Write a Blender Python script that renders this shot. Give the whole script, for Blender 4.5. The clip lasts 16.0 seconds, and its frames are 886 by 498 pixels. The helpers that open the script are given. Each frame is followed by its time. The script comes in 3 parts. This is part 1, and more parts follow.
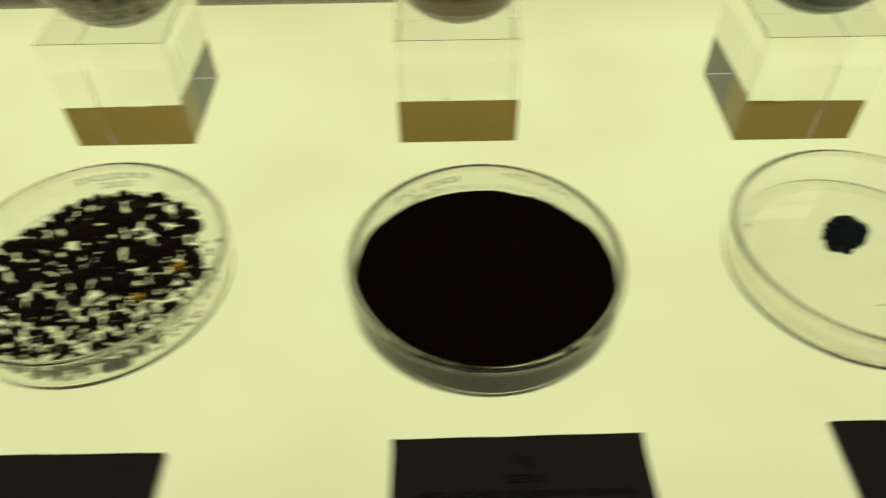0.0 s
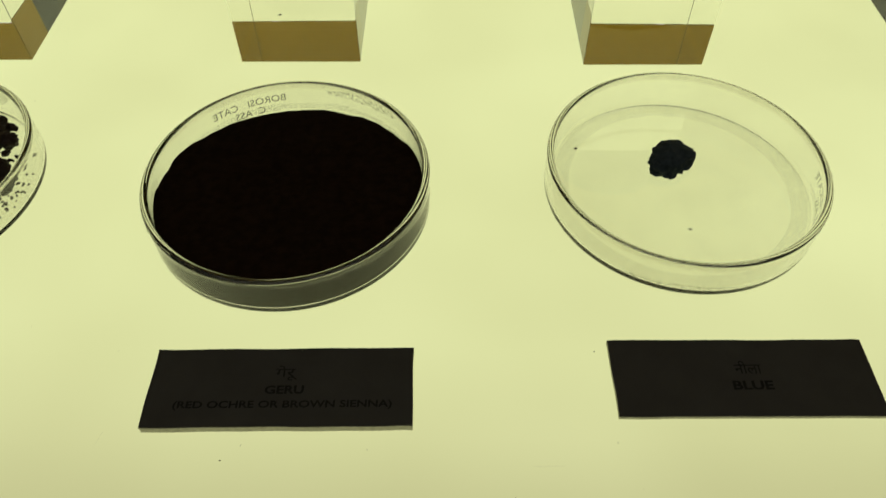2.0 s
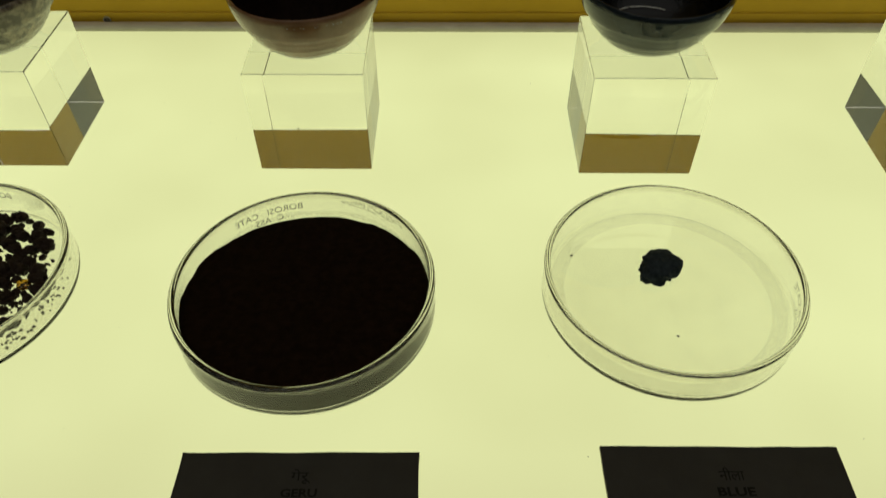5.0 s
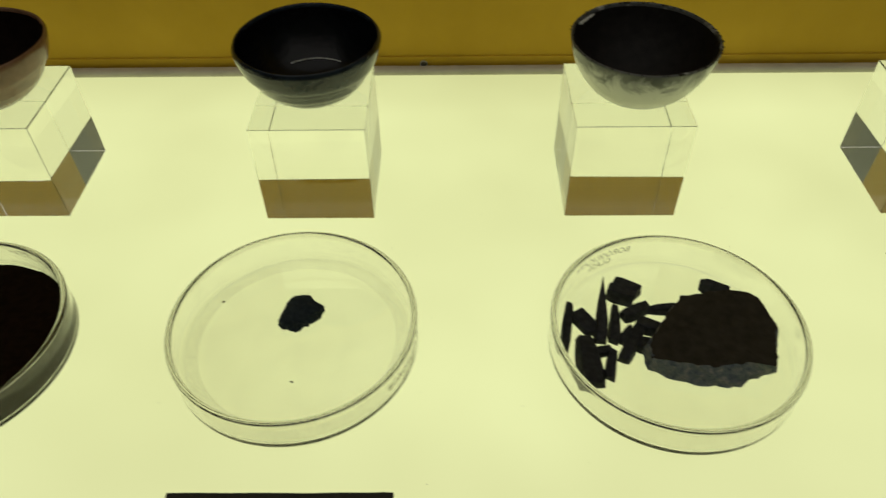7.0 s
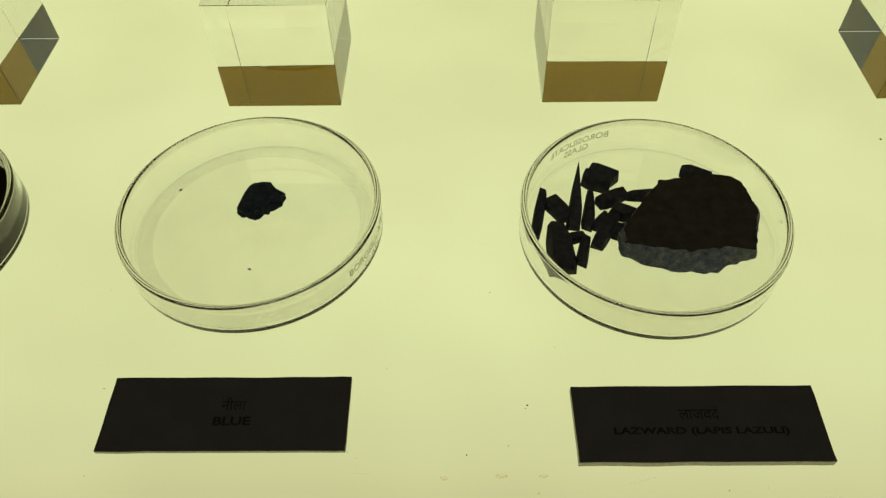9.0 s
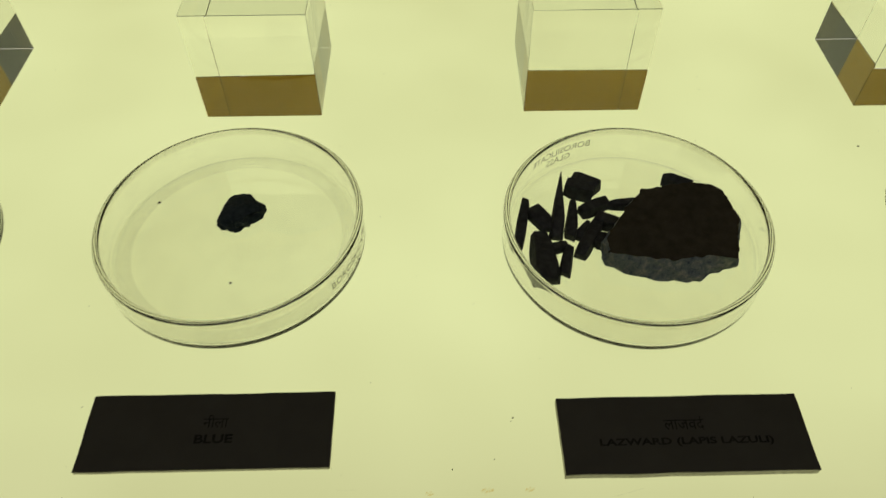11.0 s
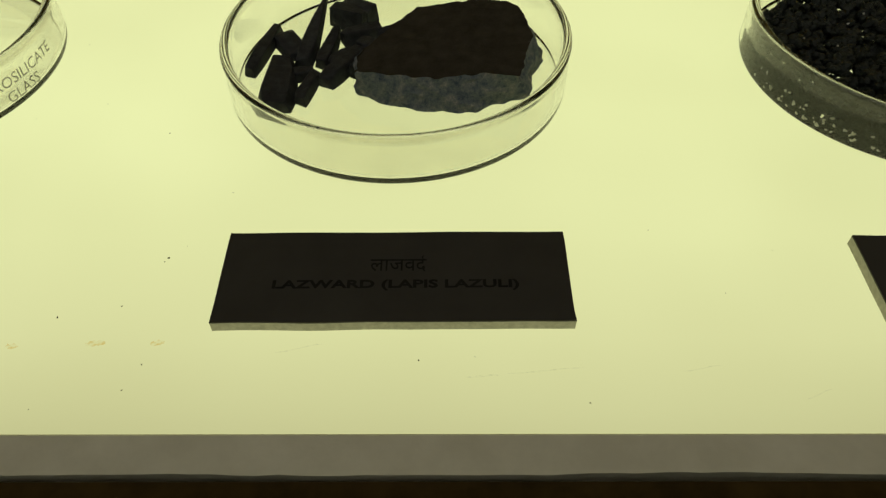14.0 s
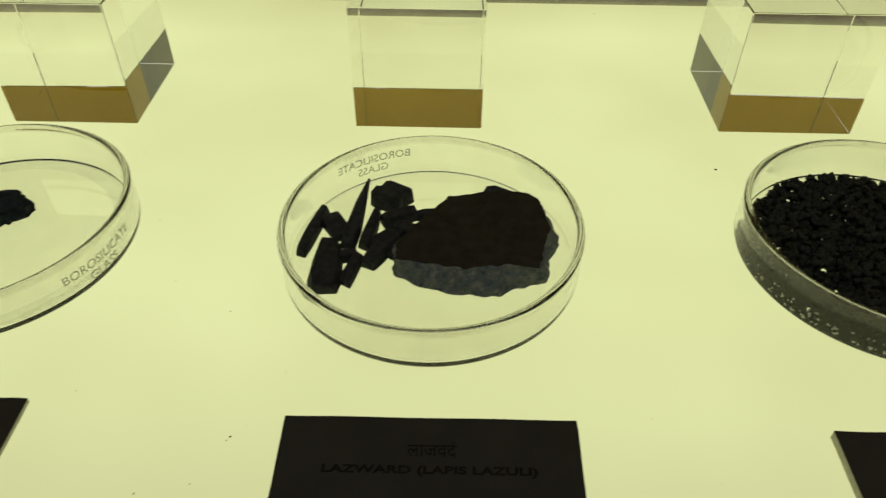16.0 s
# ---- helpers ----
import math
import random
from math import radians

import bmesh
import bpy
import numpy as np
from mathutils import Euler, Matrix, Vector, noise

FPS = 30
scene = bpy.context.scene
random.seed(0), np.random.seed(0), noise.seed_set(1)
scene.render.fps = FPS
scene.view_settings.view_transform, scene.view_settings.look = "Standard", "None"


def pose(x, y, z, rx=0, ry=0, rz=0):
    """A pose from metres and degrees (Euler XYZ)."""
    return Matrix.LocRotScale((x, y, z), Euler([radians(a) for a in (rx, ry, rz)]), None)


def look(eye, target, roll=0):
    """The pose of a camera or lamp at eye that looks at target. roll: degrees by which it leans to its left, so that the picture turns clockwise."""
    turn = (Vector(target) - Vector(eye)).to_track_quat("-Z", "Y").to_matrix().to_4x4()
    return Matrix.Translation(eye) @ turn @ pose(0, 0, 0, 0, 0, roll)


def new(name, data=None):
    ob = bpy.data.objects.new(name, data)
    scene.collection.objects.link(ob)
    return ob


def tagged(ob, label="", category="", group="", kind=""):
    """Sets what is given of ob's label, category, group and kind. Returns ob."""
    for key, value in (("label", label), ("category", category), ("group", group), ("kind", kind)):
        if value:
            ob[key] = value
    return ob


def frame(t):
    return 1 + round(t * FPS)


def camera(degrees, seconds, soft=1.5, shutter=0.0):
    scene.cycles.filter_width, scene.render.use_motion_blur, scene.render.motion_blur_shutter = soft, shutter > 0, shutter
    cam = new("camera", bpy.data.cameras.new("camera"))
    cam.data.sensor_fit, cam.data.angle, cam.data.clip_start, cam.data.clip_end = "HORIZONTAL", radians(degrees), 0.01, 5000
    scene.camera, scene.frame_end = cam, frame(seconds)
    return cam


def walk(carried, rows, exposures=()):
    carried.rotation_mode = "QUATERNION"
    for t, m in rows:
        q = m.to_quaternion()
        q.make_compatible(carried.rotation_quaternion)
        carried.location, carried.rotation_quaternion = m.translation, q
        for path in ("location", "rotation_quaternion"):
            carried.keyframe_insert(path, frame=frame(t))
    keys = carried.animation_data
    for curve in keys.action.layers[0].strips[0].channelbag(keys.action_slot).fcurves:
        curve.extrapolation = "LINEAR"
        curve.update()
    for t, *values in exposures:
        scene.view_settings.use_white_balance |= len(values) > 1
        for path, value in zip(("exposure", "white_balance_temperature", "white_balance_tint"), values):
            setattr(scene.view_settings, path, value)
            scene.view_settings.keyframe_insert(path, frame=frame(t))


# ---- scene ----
cam = camera(62.1, 16.0, 1.3, 0.6)
PATH = [
    (0, (0.01049, 0.00787, 0.20974), (0.00977, 1.36794, -1.25662), -1.0),
    (0.2, (0.03396, 0.01044, 0.20646), (0.05386, 1.37994, -1.25096), -0.5),
    (0.5, (0.03583, 0.00911, 0.20575), (0.07087, 1.38781, -1.24268), 0.2),
    (1, (0.08427, -0.001, 0.19624), (0.10962, 1.36024, -1.26882), 0.2),
    (1.5, (0.08287, -0.00064, 0.19539), (0.0794, 1.32543, -1.30178), -0.3),
    (2, (0.08129, 0.00076, 0.19613), (0.07186, 1.27152, -1.34824), -0.3),
    (2.5, (0.07703, 0.00021, 0.19593), (0.05747, 1.21382, -1.39365), -0.6),
    (3, (0.07826, -0.00121, 0.19314), (0.05207, 1.1961, -1.40866), -0.9),
    (5.5, (0.08157, 0.00172, 0.2282), (0.05899, 1.42452, -1.1772), -0.3),
    (6, (0.10106, 0.00234, 0.23147), (0.08416, 1.44311, -1.15558), -0.5),
    (6.3, (0.14978, 0.00547, 0.23767), (0.1283, 1.45806, -1.13693), -0.8),
    (6.5, (0.18057, 0.00572, 0.23529), (0.15077, 1.4554, -1.14223), -1.0),
    (7, (0.23055, 0.00479, 0.2383), (0.1981, 1.42265, -1.17188), -1.1),
    (7.5, (0.23854, 0.00275, 0.2365), (0.20698, 1.3826, -1.21092), -1.1),
    (8, (0.24414, 0.00173, 0.22232), (0.2057, 1.31279, -1.28752), -1.4),
    (8.2, (0.24429, 0.00179, 0.21531), (0.20416, 1.29358, -1.31102), -1.5),
    (10.5, (0.24435, 0.00262, 0.21697), (0.22702, 1.27071, -1.32952), -1.4),
    (11, (0.24373, 0.00535, 0.2163), (0.25547, 1.28777, -1.31838), -0.4),
    (11.5, (0.25595, 0.01513, 0.17844), (0.31727, 1.32006, -1.33595), 1.9),
    (12, (0.3218, 0.00123, 0.16249), (0.33089, 1.33597, -1.32694), 0.8),
    (12.5, (0.33797, -0.0035, 0.15088), (0.34372, 1.33917, -1.33143), 0.9),
    (13, (0.3312, 0.00398, 0.12651), (0.34199, 1.31566, -1.38325), 1.2),
    (13.5, (0.32941, 0.00508, 0.12824), (0.33, 1.32526, -1.37413), 0.4),
    (14, (0.32951, 0.00289, 0.12811), (0.33633, 1.33849, -1.36055), 0.2),
    (14.5, (0.33027, 0.00439, 0.12949), (0.33311, 1.35316, -1.34727), 0.1),
    (15, (0.3301, 0.00711, 0.13646), (0.32996, 1.40524, -1.29366), 0.2),
    (15.5, (0.33115, 0.00775, 0.16043), (0.33007, 1.4874, -1.18516), 0.5),
    (16, (0.32446, 0.00473, 0.16634), (0.29657, 1.49663, -1.16538), 0.5),
]
EXPOSURES = [(0.0, -0.03), (2.0, -0.07), (2.5, -0.08), (3.0, -0.01), (5.5, -0.05), (6.5, -0.01), (7.5, -0.05), (8.2, -0.11), (10.5, -0.17), (11.5, -0.15), (12.0, -0.16), (12.5, -0.10), (13.2, -0.04), (14.5, 0.0), (15.5, -0.06), (16.0, -0.1)]
walk(cam, [(t, look(eye, target, roll)) for t, eye, target, roll in PATH], EXPOSURES)

# ---- light ----
world = bpy.data.worlds.new("gallery_air")
world.use_nodes = True
scene.world = world
world.node_tree.nodes["Background"].inputs[0].default_value = (1.0, 0.96, 0.84, 1)
world.node_tree.nodes["Background"].inputs[1].default_value = 0.5
PANEL_COLOUR = (0.775, 0.825, 0.40)
PANEL_POWER = 1.0


# ---- materials ----
def material(name):
    m = bpy.data.materials.new(name)
    m.use_nodes = True
    return m, m.node_tree.nodes, m.node_tree.links, m.node_tree.nodes["Principled BSDF"]


def noise_node(nodes, links, scale, detail=4.0, rough=0.6):
    co = nodes.new("ShaderNodeTexCoord")
    n = nodes.new("ShaderNodeTexNoise")
    n.inputs["Scale"].default_value = scale
    n.inputs["Detail"].default_value = detail
    n.inputs["Roughness"].default_value = rough
    links.new(co.outputs["Object"], n.inputs["Vector"])
    return n


def ramp_node(nodes, links, source, stops):
    r = nodes.new("ShaderNodeValToRGB")
    e = r.color_ramp.elements
    for i, (at, c) in enumerate(stops):
        el = e[i] if i < 2 else e.new(at)
        el.position, el.color = at, (*c, 1)
    links.new(source, r.inputs["Fac"])
    return r


def solid(name, dark, light, rough=0.6, scale=150.0, bump=0.0, bump_scale=900.0, spec=0.5, metal=0.0, lo=0.35, hi=0.68):
    """An opaque surface whose colour drifts between two tones, with fine relief."""
    m, nodes, links, b = material(name)
    n = noise_node(nodes, links, scale)
    r = ramp_node(nodes, links, n.outputs["Fac"], [(lo, dark), (hi, light)])
    links.new(r.outputs["Color"], b.inputs["Base Color"])
    b.inputs["Roughness"].default_value = rough
    b.inputs["Specular IOR Level"].default_value = spec
    b.inputs["Metallic"].default_value = metal
    if bump:
        f = noise_node(nodes, links, bump_scale, 5.0, 0.65)
        k = nodes.new("ShaderNodeBump")
        k.inputs["Strength"].default_value = bump
        k.inputs["Distance"].default_value = 0.0006
        links.new(f.outputs["Fac"], k.inputs["Height"])
        links.new(k.outputs["Normal"], b.inputs["Normal"])
    return m


def clear(name, ior, tint, rough=0.0):
    m, nodes, links, b = material(name)
    b.inputs["Base Color"].default_value = (*tint, 1)
    b.inputs["Transmission Weight"].default_value = 1.0
    b.inputs["IOR"].default_value = ior
    b.inputs["Roughness"].default_value = rough
    return m


def filmed_glass(name, tint, rough, film_low, film_high):
    """Lab glass with a thin uneven film: pigment dust, and on the rim painted-in scattered light."""
    m = clear(name, 1.474, tint, rough)
    nodes, links = m.node_tree.nodes, m.node_tree.links
    out = nodes["Material Output"]
    film = nodes.new("ShaderNodeBsdfDiffuse")
    film.inputs["Color"].default_value = (0.42, 0.38, 0.26, 1)
    a, b = noise_node(nodes, links, 70.0, 3.0), noise_node(nodes, links, 1400.0, 4.0)
    ra = ramp_node(nodes, links, a.outputs["Fac"], [(0.40, (film_low,) * 3), (0.75, (film_high,) * 3)])
    rb = ramp_node(nodes, links, b.outputs["Fac"], [(0.55, (0.35, 0.35, 0.35)), (0.75, (1.6, 1.6, 1.6))])
    mul = nodes.new("ShaderNodeMath")
    mul.operation = "MULTIPLY"
    links.new(ra.outputs["Color"], mul.inputs[0])
    links.new(rb.outputs["Color"], mul.inputs[1])
    mix = nodes.new("ShaderNodeMixShader")
    links.new(mul.outputs[0], mix.inputs[0])
    links.new(nodes["Principled BSDF"].outputs[0], mix.inputs[1])
    links.new(film.outputs[0], mix.inputs[2])
    links.new(mix.outputs[0], out.inputs["Surface"])
    return m


def rim_blend(name, low, high, edge, spread, rough, scale):
    """A glaze that changes from the low to the high colour towards the rim, along a noisy edge."""
    m, nodes, links, b = material(name)
    co = nodes.new("ShaderNodeTexCoord")
    sep = nodes.new("ShaderNodeSeparateXYZ")
    links.new(co.outputs["Object"], sep.inputs[0])
    n = noise_node(nodes, links, scale, 6.0, 0.65)
    n.inputs["Distortion"].default_value = 1.2
    k = nodes.new("ShaderNodeMath")
    k.operation = "MULTIPLY_ADD"
    k.inputs[1].default_value, k.inputs[2].default_value = spread, -spread / 2
    links.new(n.outputs["Fac"], k.inputs[0])
    add = nodes.new("ShaderNodeMath")
    links.new(sep.outputs["Z"], add.inputs[0])
    links.new(k.outputs[0], add.inputs[1])
    rng = nodes.new("ShaderNodeMapRange")
    rng.inputs["From Min"].default_value, rng.inputs["From Max"].default_value = edge - 0.004, edge + 0.004
    links.new(add.outputs[0], rng.inputs["Value"])
    r = ramp_node(nodes, links, rng.outputs["Result"], [(0.0, low), (1.0, high)])
    links.new(r.outputs["Color"], b.inputs["Base Color"])
    b.inputs["Roughness"].default_value = rough
    w = noise_node(nodes, links, 300.0, 4.0)
    bp = nodes.new("ShaderNodeBump")
    bp.inputs["Strength"].default_value = 0.25
    bp.inputs["Distance"].default_value = 0.0006
    links.new(w.outputs["Fac"], bp.inputs["Height"])
    links.new(bp.outputs["Normal"], b.inputs["Normal"])
    return m


def lit_panel():
    """Opal acrylic lit from beneath by tubes that end short of the front and back edges."""
    m, nodes, links, b = material("lit_opal_acrylic")
    co = nodes.new("ShaderNodeTexCoord")
    sep = nodes.new("ShaderNodeSeparateXYZ")
    links.new(co.outputs["Object"], sep.inputs[0])
    rng = nodes.new("ShaderNodeMapRange")
    rng.inputs["From Min"].default_value, rng.inputs["From Max"].default_value = 0.0661, 0.3930
    links.new(sep.outputs["Y"], rng.inputs["Value"])
    fall = ramp_node(nodes, links, rng.outputs["Result"],
                     [(0.0, (0.68, 0.65, 0.66)), (0.03, (0.76, 0.73, 0.74)), (0.08, (0.86, 0.835, 0.85)), (0.17, (0.95, 0.94, 0.95)), (0.32, (1, 1, 1)), (0.88, (1, 1, 1)), (1.0, (0.88, 0.87, 0.84))])
    cloud = noise_node(nodes, links, 9.0, 2.0, 0.5)
    soft = ramp_node(nodes, links, cloud.outputs["Fac"], [(0.3, (0.925, 0.915, 0.89)), (0.7, (1.04, 1.04, 1.045))])
    mix = nodes.new("ShaderNodeMix")
    mix.data_type, mix.blend_type = "RGBA", "MULTIPLY"
    mix.inputs["Factor"].default_value = 1.0
    links.new(fall.outputs["Color"], mix.inputs["A"])
    links.new(soft.outputs["Color"], mix.inputs["B"])
    tint = nodes.new("ShaderNodeMix")
    tint.data_type, tint.blend_type = "RGBA", "MULTIPLY"
    tint.inputs["Factor"].default_value = 1.0
    tint.inputs["B"].default_value = (*PANEL_COLOUR, 1)
    links.new(mix.outputs["Result"], tint.inputs["A"])
    links.new(tint.outputs["Result"], b.inputs["Emission Color"])
    b.inputs["Emission Strength"].default_value = PANEL_POWER
    b.inputs["Base Color"].default_value = (0.12, 0.12, 0.10, 1)
    b.inputs["Roughness"].default_value = 0.45
    b.inputs["Specular IOR Level"].default_value = 0.2
    return m


def patchy(name, colour, scale, cover, most):
    """A broken film: specks and cloudy patches with clear gaps."""
    m, nodes, links, b = material(name)
    b.inputs["Base Color"].default_value = (*colour, 1)
    b.inputs["Roughness"].default_value = 0.9
    n = noise_node(nodes, links, scale, 8.0, 0.75)
    r = ramp_node(nodes, links, n.outputs["Fac"], [(cover, (0, 0, 0)), (cover + 0.16, (most, most, most))])
    links.new(r.outputs["Color"], b.inputs["Alpha"])
    return m


M_PANEL = lit_panel()
M_WALL = solid("mustard_paint", (0.475, 0.296, 0.018), (0.55, 0.348, 0.027), 0.75, 14.0, 0.12, 700.0, 0.25)
M_TRIM = solid("grey_trim_paint", (0.54, 0.52, 0.39), (0.63, 0.61, 0.47), 0.5, 90.0, 0.1, 900.0)
M_BEAD = solid("pale_bead_paint", (0.46, 0.44, 0.36), (0.56, 0.53, 0.45), 0.4, 60.0, 0.05, 600.0, 0.5, 0.0)
M_DARKWOOD = solid("dark_brown_board", (0.030, 0.019, 0.005), (0.052, 0.033, 0.009), 0.8, 120.0, 0.4, 500.0, 0.05)
M_SIDE = solid("grey_case_paint", (0.115, 0.135, 0.115), (0.15, 0.17, 0.145), 0.7, 10.0, 0.1, 500.0, 0.3)
M_ROOM = solid("grey_green_gallery_paint", (0.19, 0.21, 0.17), (0.24, 0.26, 0.21), 0.8, 3.0, 0.0, 1.0, 0.2)
M_ACRYLIC = clear("clear_acrylic", 1.49, (1.0, 1.0, 0.985))
M_GLASS = filmed_glass("borosilicate_glass", (0.975, 0.975, 0.955), 0.0, 0.016, 0.075)
# stronger film paints in the pale tan of light scattered through the rim
M_RIM = filmed_glass("pale_scatter_rim", (0.94, 0.93, 0.88), 0.15, 0.08, 0.25)
M_CARD = solid("black_card_face", (0.030, 0.028, 0.023), (0.038, 0.036, 0.030), 0.62, 60.0, 0.05, 1500.0, 0.3)
M_CORE = solid("pale_foam_core", (0.42, 0.41, 0.34), (0.56, 0.55, 0.46), 0.85, 700.0, 0.3, 1500.0, 0.2)
M_INK = solid("black_ink", (0.009, 0.009, 0.0075), (0.018, 0.017, 0.014), 0.8, 200.0, 0.0, 1.0, 0.1)
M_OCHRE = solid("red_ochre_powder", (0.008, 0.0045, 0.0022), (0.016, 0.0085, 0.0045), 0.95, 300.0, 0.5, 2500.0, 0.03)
M_LUMP = solid("blue_black_lump", (0.010, 0.016, 0.021), (0.026, 0.037, 0.044), 0.7, 500.0, 0.8, 1500.0, 0.2)
M_WHITE_BIT = solid("white_grain_and_gap_light", (0.72, 0.71, 0.62), (0.85, 0.84, 0.76), 0.5, 900.0, 0.2, 1500.0)
M_GREEN = solid("dark_green_grains", (0.0050, 0.0080, 0.0060), (0.016, 0.022, 0.015), 0.55, 400.0, 0.5, 1500.0, 0.35)
M_RESIN = solid("dark_brown_resin", (0.010, 0.005, 0.003), (0.032, 0.015, 0.007), 0.6, 500.0, 0.6, 1500.0, 0.3)
M_SHARD = solid("slate_blue_shard", (0.012, 0.013, 0.0155), (0.036, 0.038, 0.041), 0.65, 350.0, 0.7, 1200.0, 0.3)
M_SCREW = solid("dark_steel", (0.05, 0.042, 0.028), (0.10, 0.085, 0.055), 0.5, 400.0, 0.3, 1500.0, 0.4, 0.3)
M_PRINT = patchy("grey_frosted_print", (0.30, 0.28, 0.21), 2200.0, 0.25, 0.52)
M_WASHER = patchy("pale_plastic", (0.55, 0.53, 0.42), 700.0, 0.25, 0.7)
M_SPECK = solid("dark_dust", (0.02, 0.018, 0.012), (0.05, 0.04, 0.02), 0.9)
M_SMEAR, smear_nodes, smear_links, smear_b = material("ochre_smear_film")
tint = smear_nodes.new("ShaderNodeBsdfTransparent")
smear_n = noise_node(smear_nodes, smear_links, 900.0, 4.0)
smear_r = ramp_node(smear_nodes, smear_links, smear_n.outputs["Fac"], [(0.45, (0.99, 0.98, 0.96)), (0.68, (0.94, 0.84, 0.68))])
smear_links.new(smear_r.outputs["Color"], tint.inputs["Color"])
smear_links.new(tint.outputs[0], smear_nodes["Material Output"].inputs["Surface"])


M_DUST_BROWN = patchy("brown_dust_film", (0.12, 0.075, 0.04), 900.0, 0.47, 0.7)
M_DUST_GREY = patchy("grey_dust_film", (0.20, 0.18, 0.12), 1500.0, 0.46, 0.35)
M_FILM_PALE = patchy("pale_patchy_film", (0.30, 0.26, 0.17), 1800.0, 0.40, 0.15)
M_AMBER = clear("amber_resin", 1.5, (0.50, 0.27, 0.03), 0.08)


def lapis():
    m, nodes, links, b = material("lapis_stone")
    n = noise_node(nodes, links, 260.0, 10.0, 0.85)
    n.inputs["Distortion"].default_value = 0.1
    r = ramp_node(nodes, links, n.outputs["Fac"], [(0.36, (0.035, 0.055, 0.095)), (0.46, (0.13, 0.155, 0.185)), (0.55, (0.22, 0.23, 0.225)), (0.64, (0.42, 0.40, 0.33))])
    links.new(r.outputs["Color"], b.inputs["Base Color"])
    f = noise_node(nodes, links, 700.0, 8.0, 0.7)
    k = nodes.new("ShaderNodeBump")
    k.inputs["Strength"].default_value = 0.9
    k.inputs["Distance"].default_value = 0.0015
    links.new(f.outputs["Fac"], k.inputs["Height"])
    links.new(k.outputs["Normal"], b.inputs["Normal"])
    b.inputs["Roughness"].default_value = 0.8
    b.inputs["Specular IOR Level"].default_value = 0.2
    return m


M_LAPIS = lapis()
M_LAPIS_TOP = solid("brown_stone_top", (0.027, 0.0235, 0.0155), (0.046, 0.039, 0.027), 0.85, 200.0, 0.6, 900.0, 0.15)
M_BROWN_GLAZE = solid("brown_ceramic", (0.15, 0.078, 0.042), (0.23, 0.124, 0.073), 0.2, 90.0, 0.15, 500.0)
M_BLUE_GLAZE = solid("dark_blue_ceramic", (0.006, 0.009, 0.015), (0.018, 0.026, 0.038), 0.10, 80.0, 0.08, 200.0, 0.4)
M_GREY_GLAZE = rim_blend("grey_ceramic", (0.62, 0.63, 0.58), (0.10, 0.105, 0.10), 0.0215, 0.034, 0.22, 75.0)
M_BLACK_PAINT = solid("dried_black_paint", (0.006, 0.005, 0.005), (0.014, 0.012, 0.011), 0.6, 200.0, 0.4, 900.0, 0.2)
# brown and blue bowl insides, darkened in colour to stand in for shade
M_BROWN_SHADE = solid("brown_inside_shade", (0.004, 0.002, 0.001), (0.010, 0.005, 0.003), 0.7, 200.0, 0.4, 900.0, 0.05)
M_BLUE_SHADE = solid("blue_inside_shade", (0.0015, 0.002, 0.0035), (0.004, 0.005, 0.007), 0.2, 120.0, 0.6, 240.0, 0.22)
M_SMOKE_GLAZE = solid("dusty_grey_glass", (0.05, 0.038, 0.028), (0.34, 0.29, 0.22), 0.14, 220.0, 0.2, 500.0, 0.7, 0.0, 0.42, 0.66)
M_TAN_CRUST = solid("tan_paint_crust", (0.10, 0.055, 0.03), (0.52, 0.37, 0.23), 0.8, 260.0, 0.7, 700.0)
M_CRUST_GLINT = solid("pale_crust_and_glint", (0.35, 0.36, 0.33), (0.6, 0.6, 0.55), 0.6, 500.0)


# ---- builders ----
def part(name, bm, mat, parent=None, label="", smooth=False):
    me = bpy.data.meshes.new(name)
    bm.normal_update()
    bm.to_mesh(me)
    bm.free()
    me.materials.append(mat)
    if smooth:
        me.polygons.foreach_set("use_smooth", [True] * len(me.polygons))
    ob = new(name, me)
    ob.parent = parent
    if label:
        ob["label"] = label
    return ob


def empty(name, x=0.0, y=0.0, z=0.0, rz=0.0):
    ob = new(name)
    ob.empty_display_size = 0.01
    ob.matrix_basis = pose(x, y, z, 0, 0, rz)
    return ob


def box(x0, x1, y0, y1, z0, z1, bevel=0.0, segments=2):
    bm = bmesh.new()
    bmesh.ops.create_cube(bm, size=1.0, matrix=Matrix.Translation(((x0 + x1) / 2, (y0 + y1) / 2, (z0 + z1) / 2)) @ Matrix.Diagonal((x1 - x0, y1 - y0, z1 - z0, 1)))
    if bevel:
        bmesh.ops.bevel(bm, geom=bm.edges[:], offset=bevel, segments=segments, profile=0.5, affect="EDGES")
    return bm


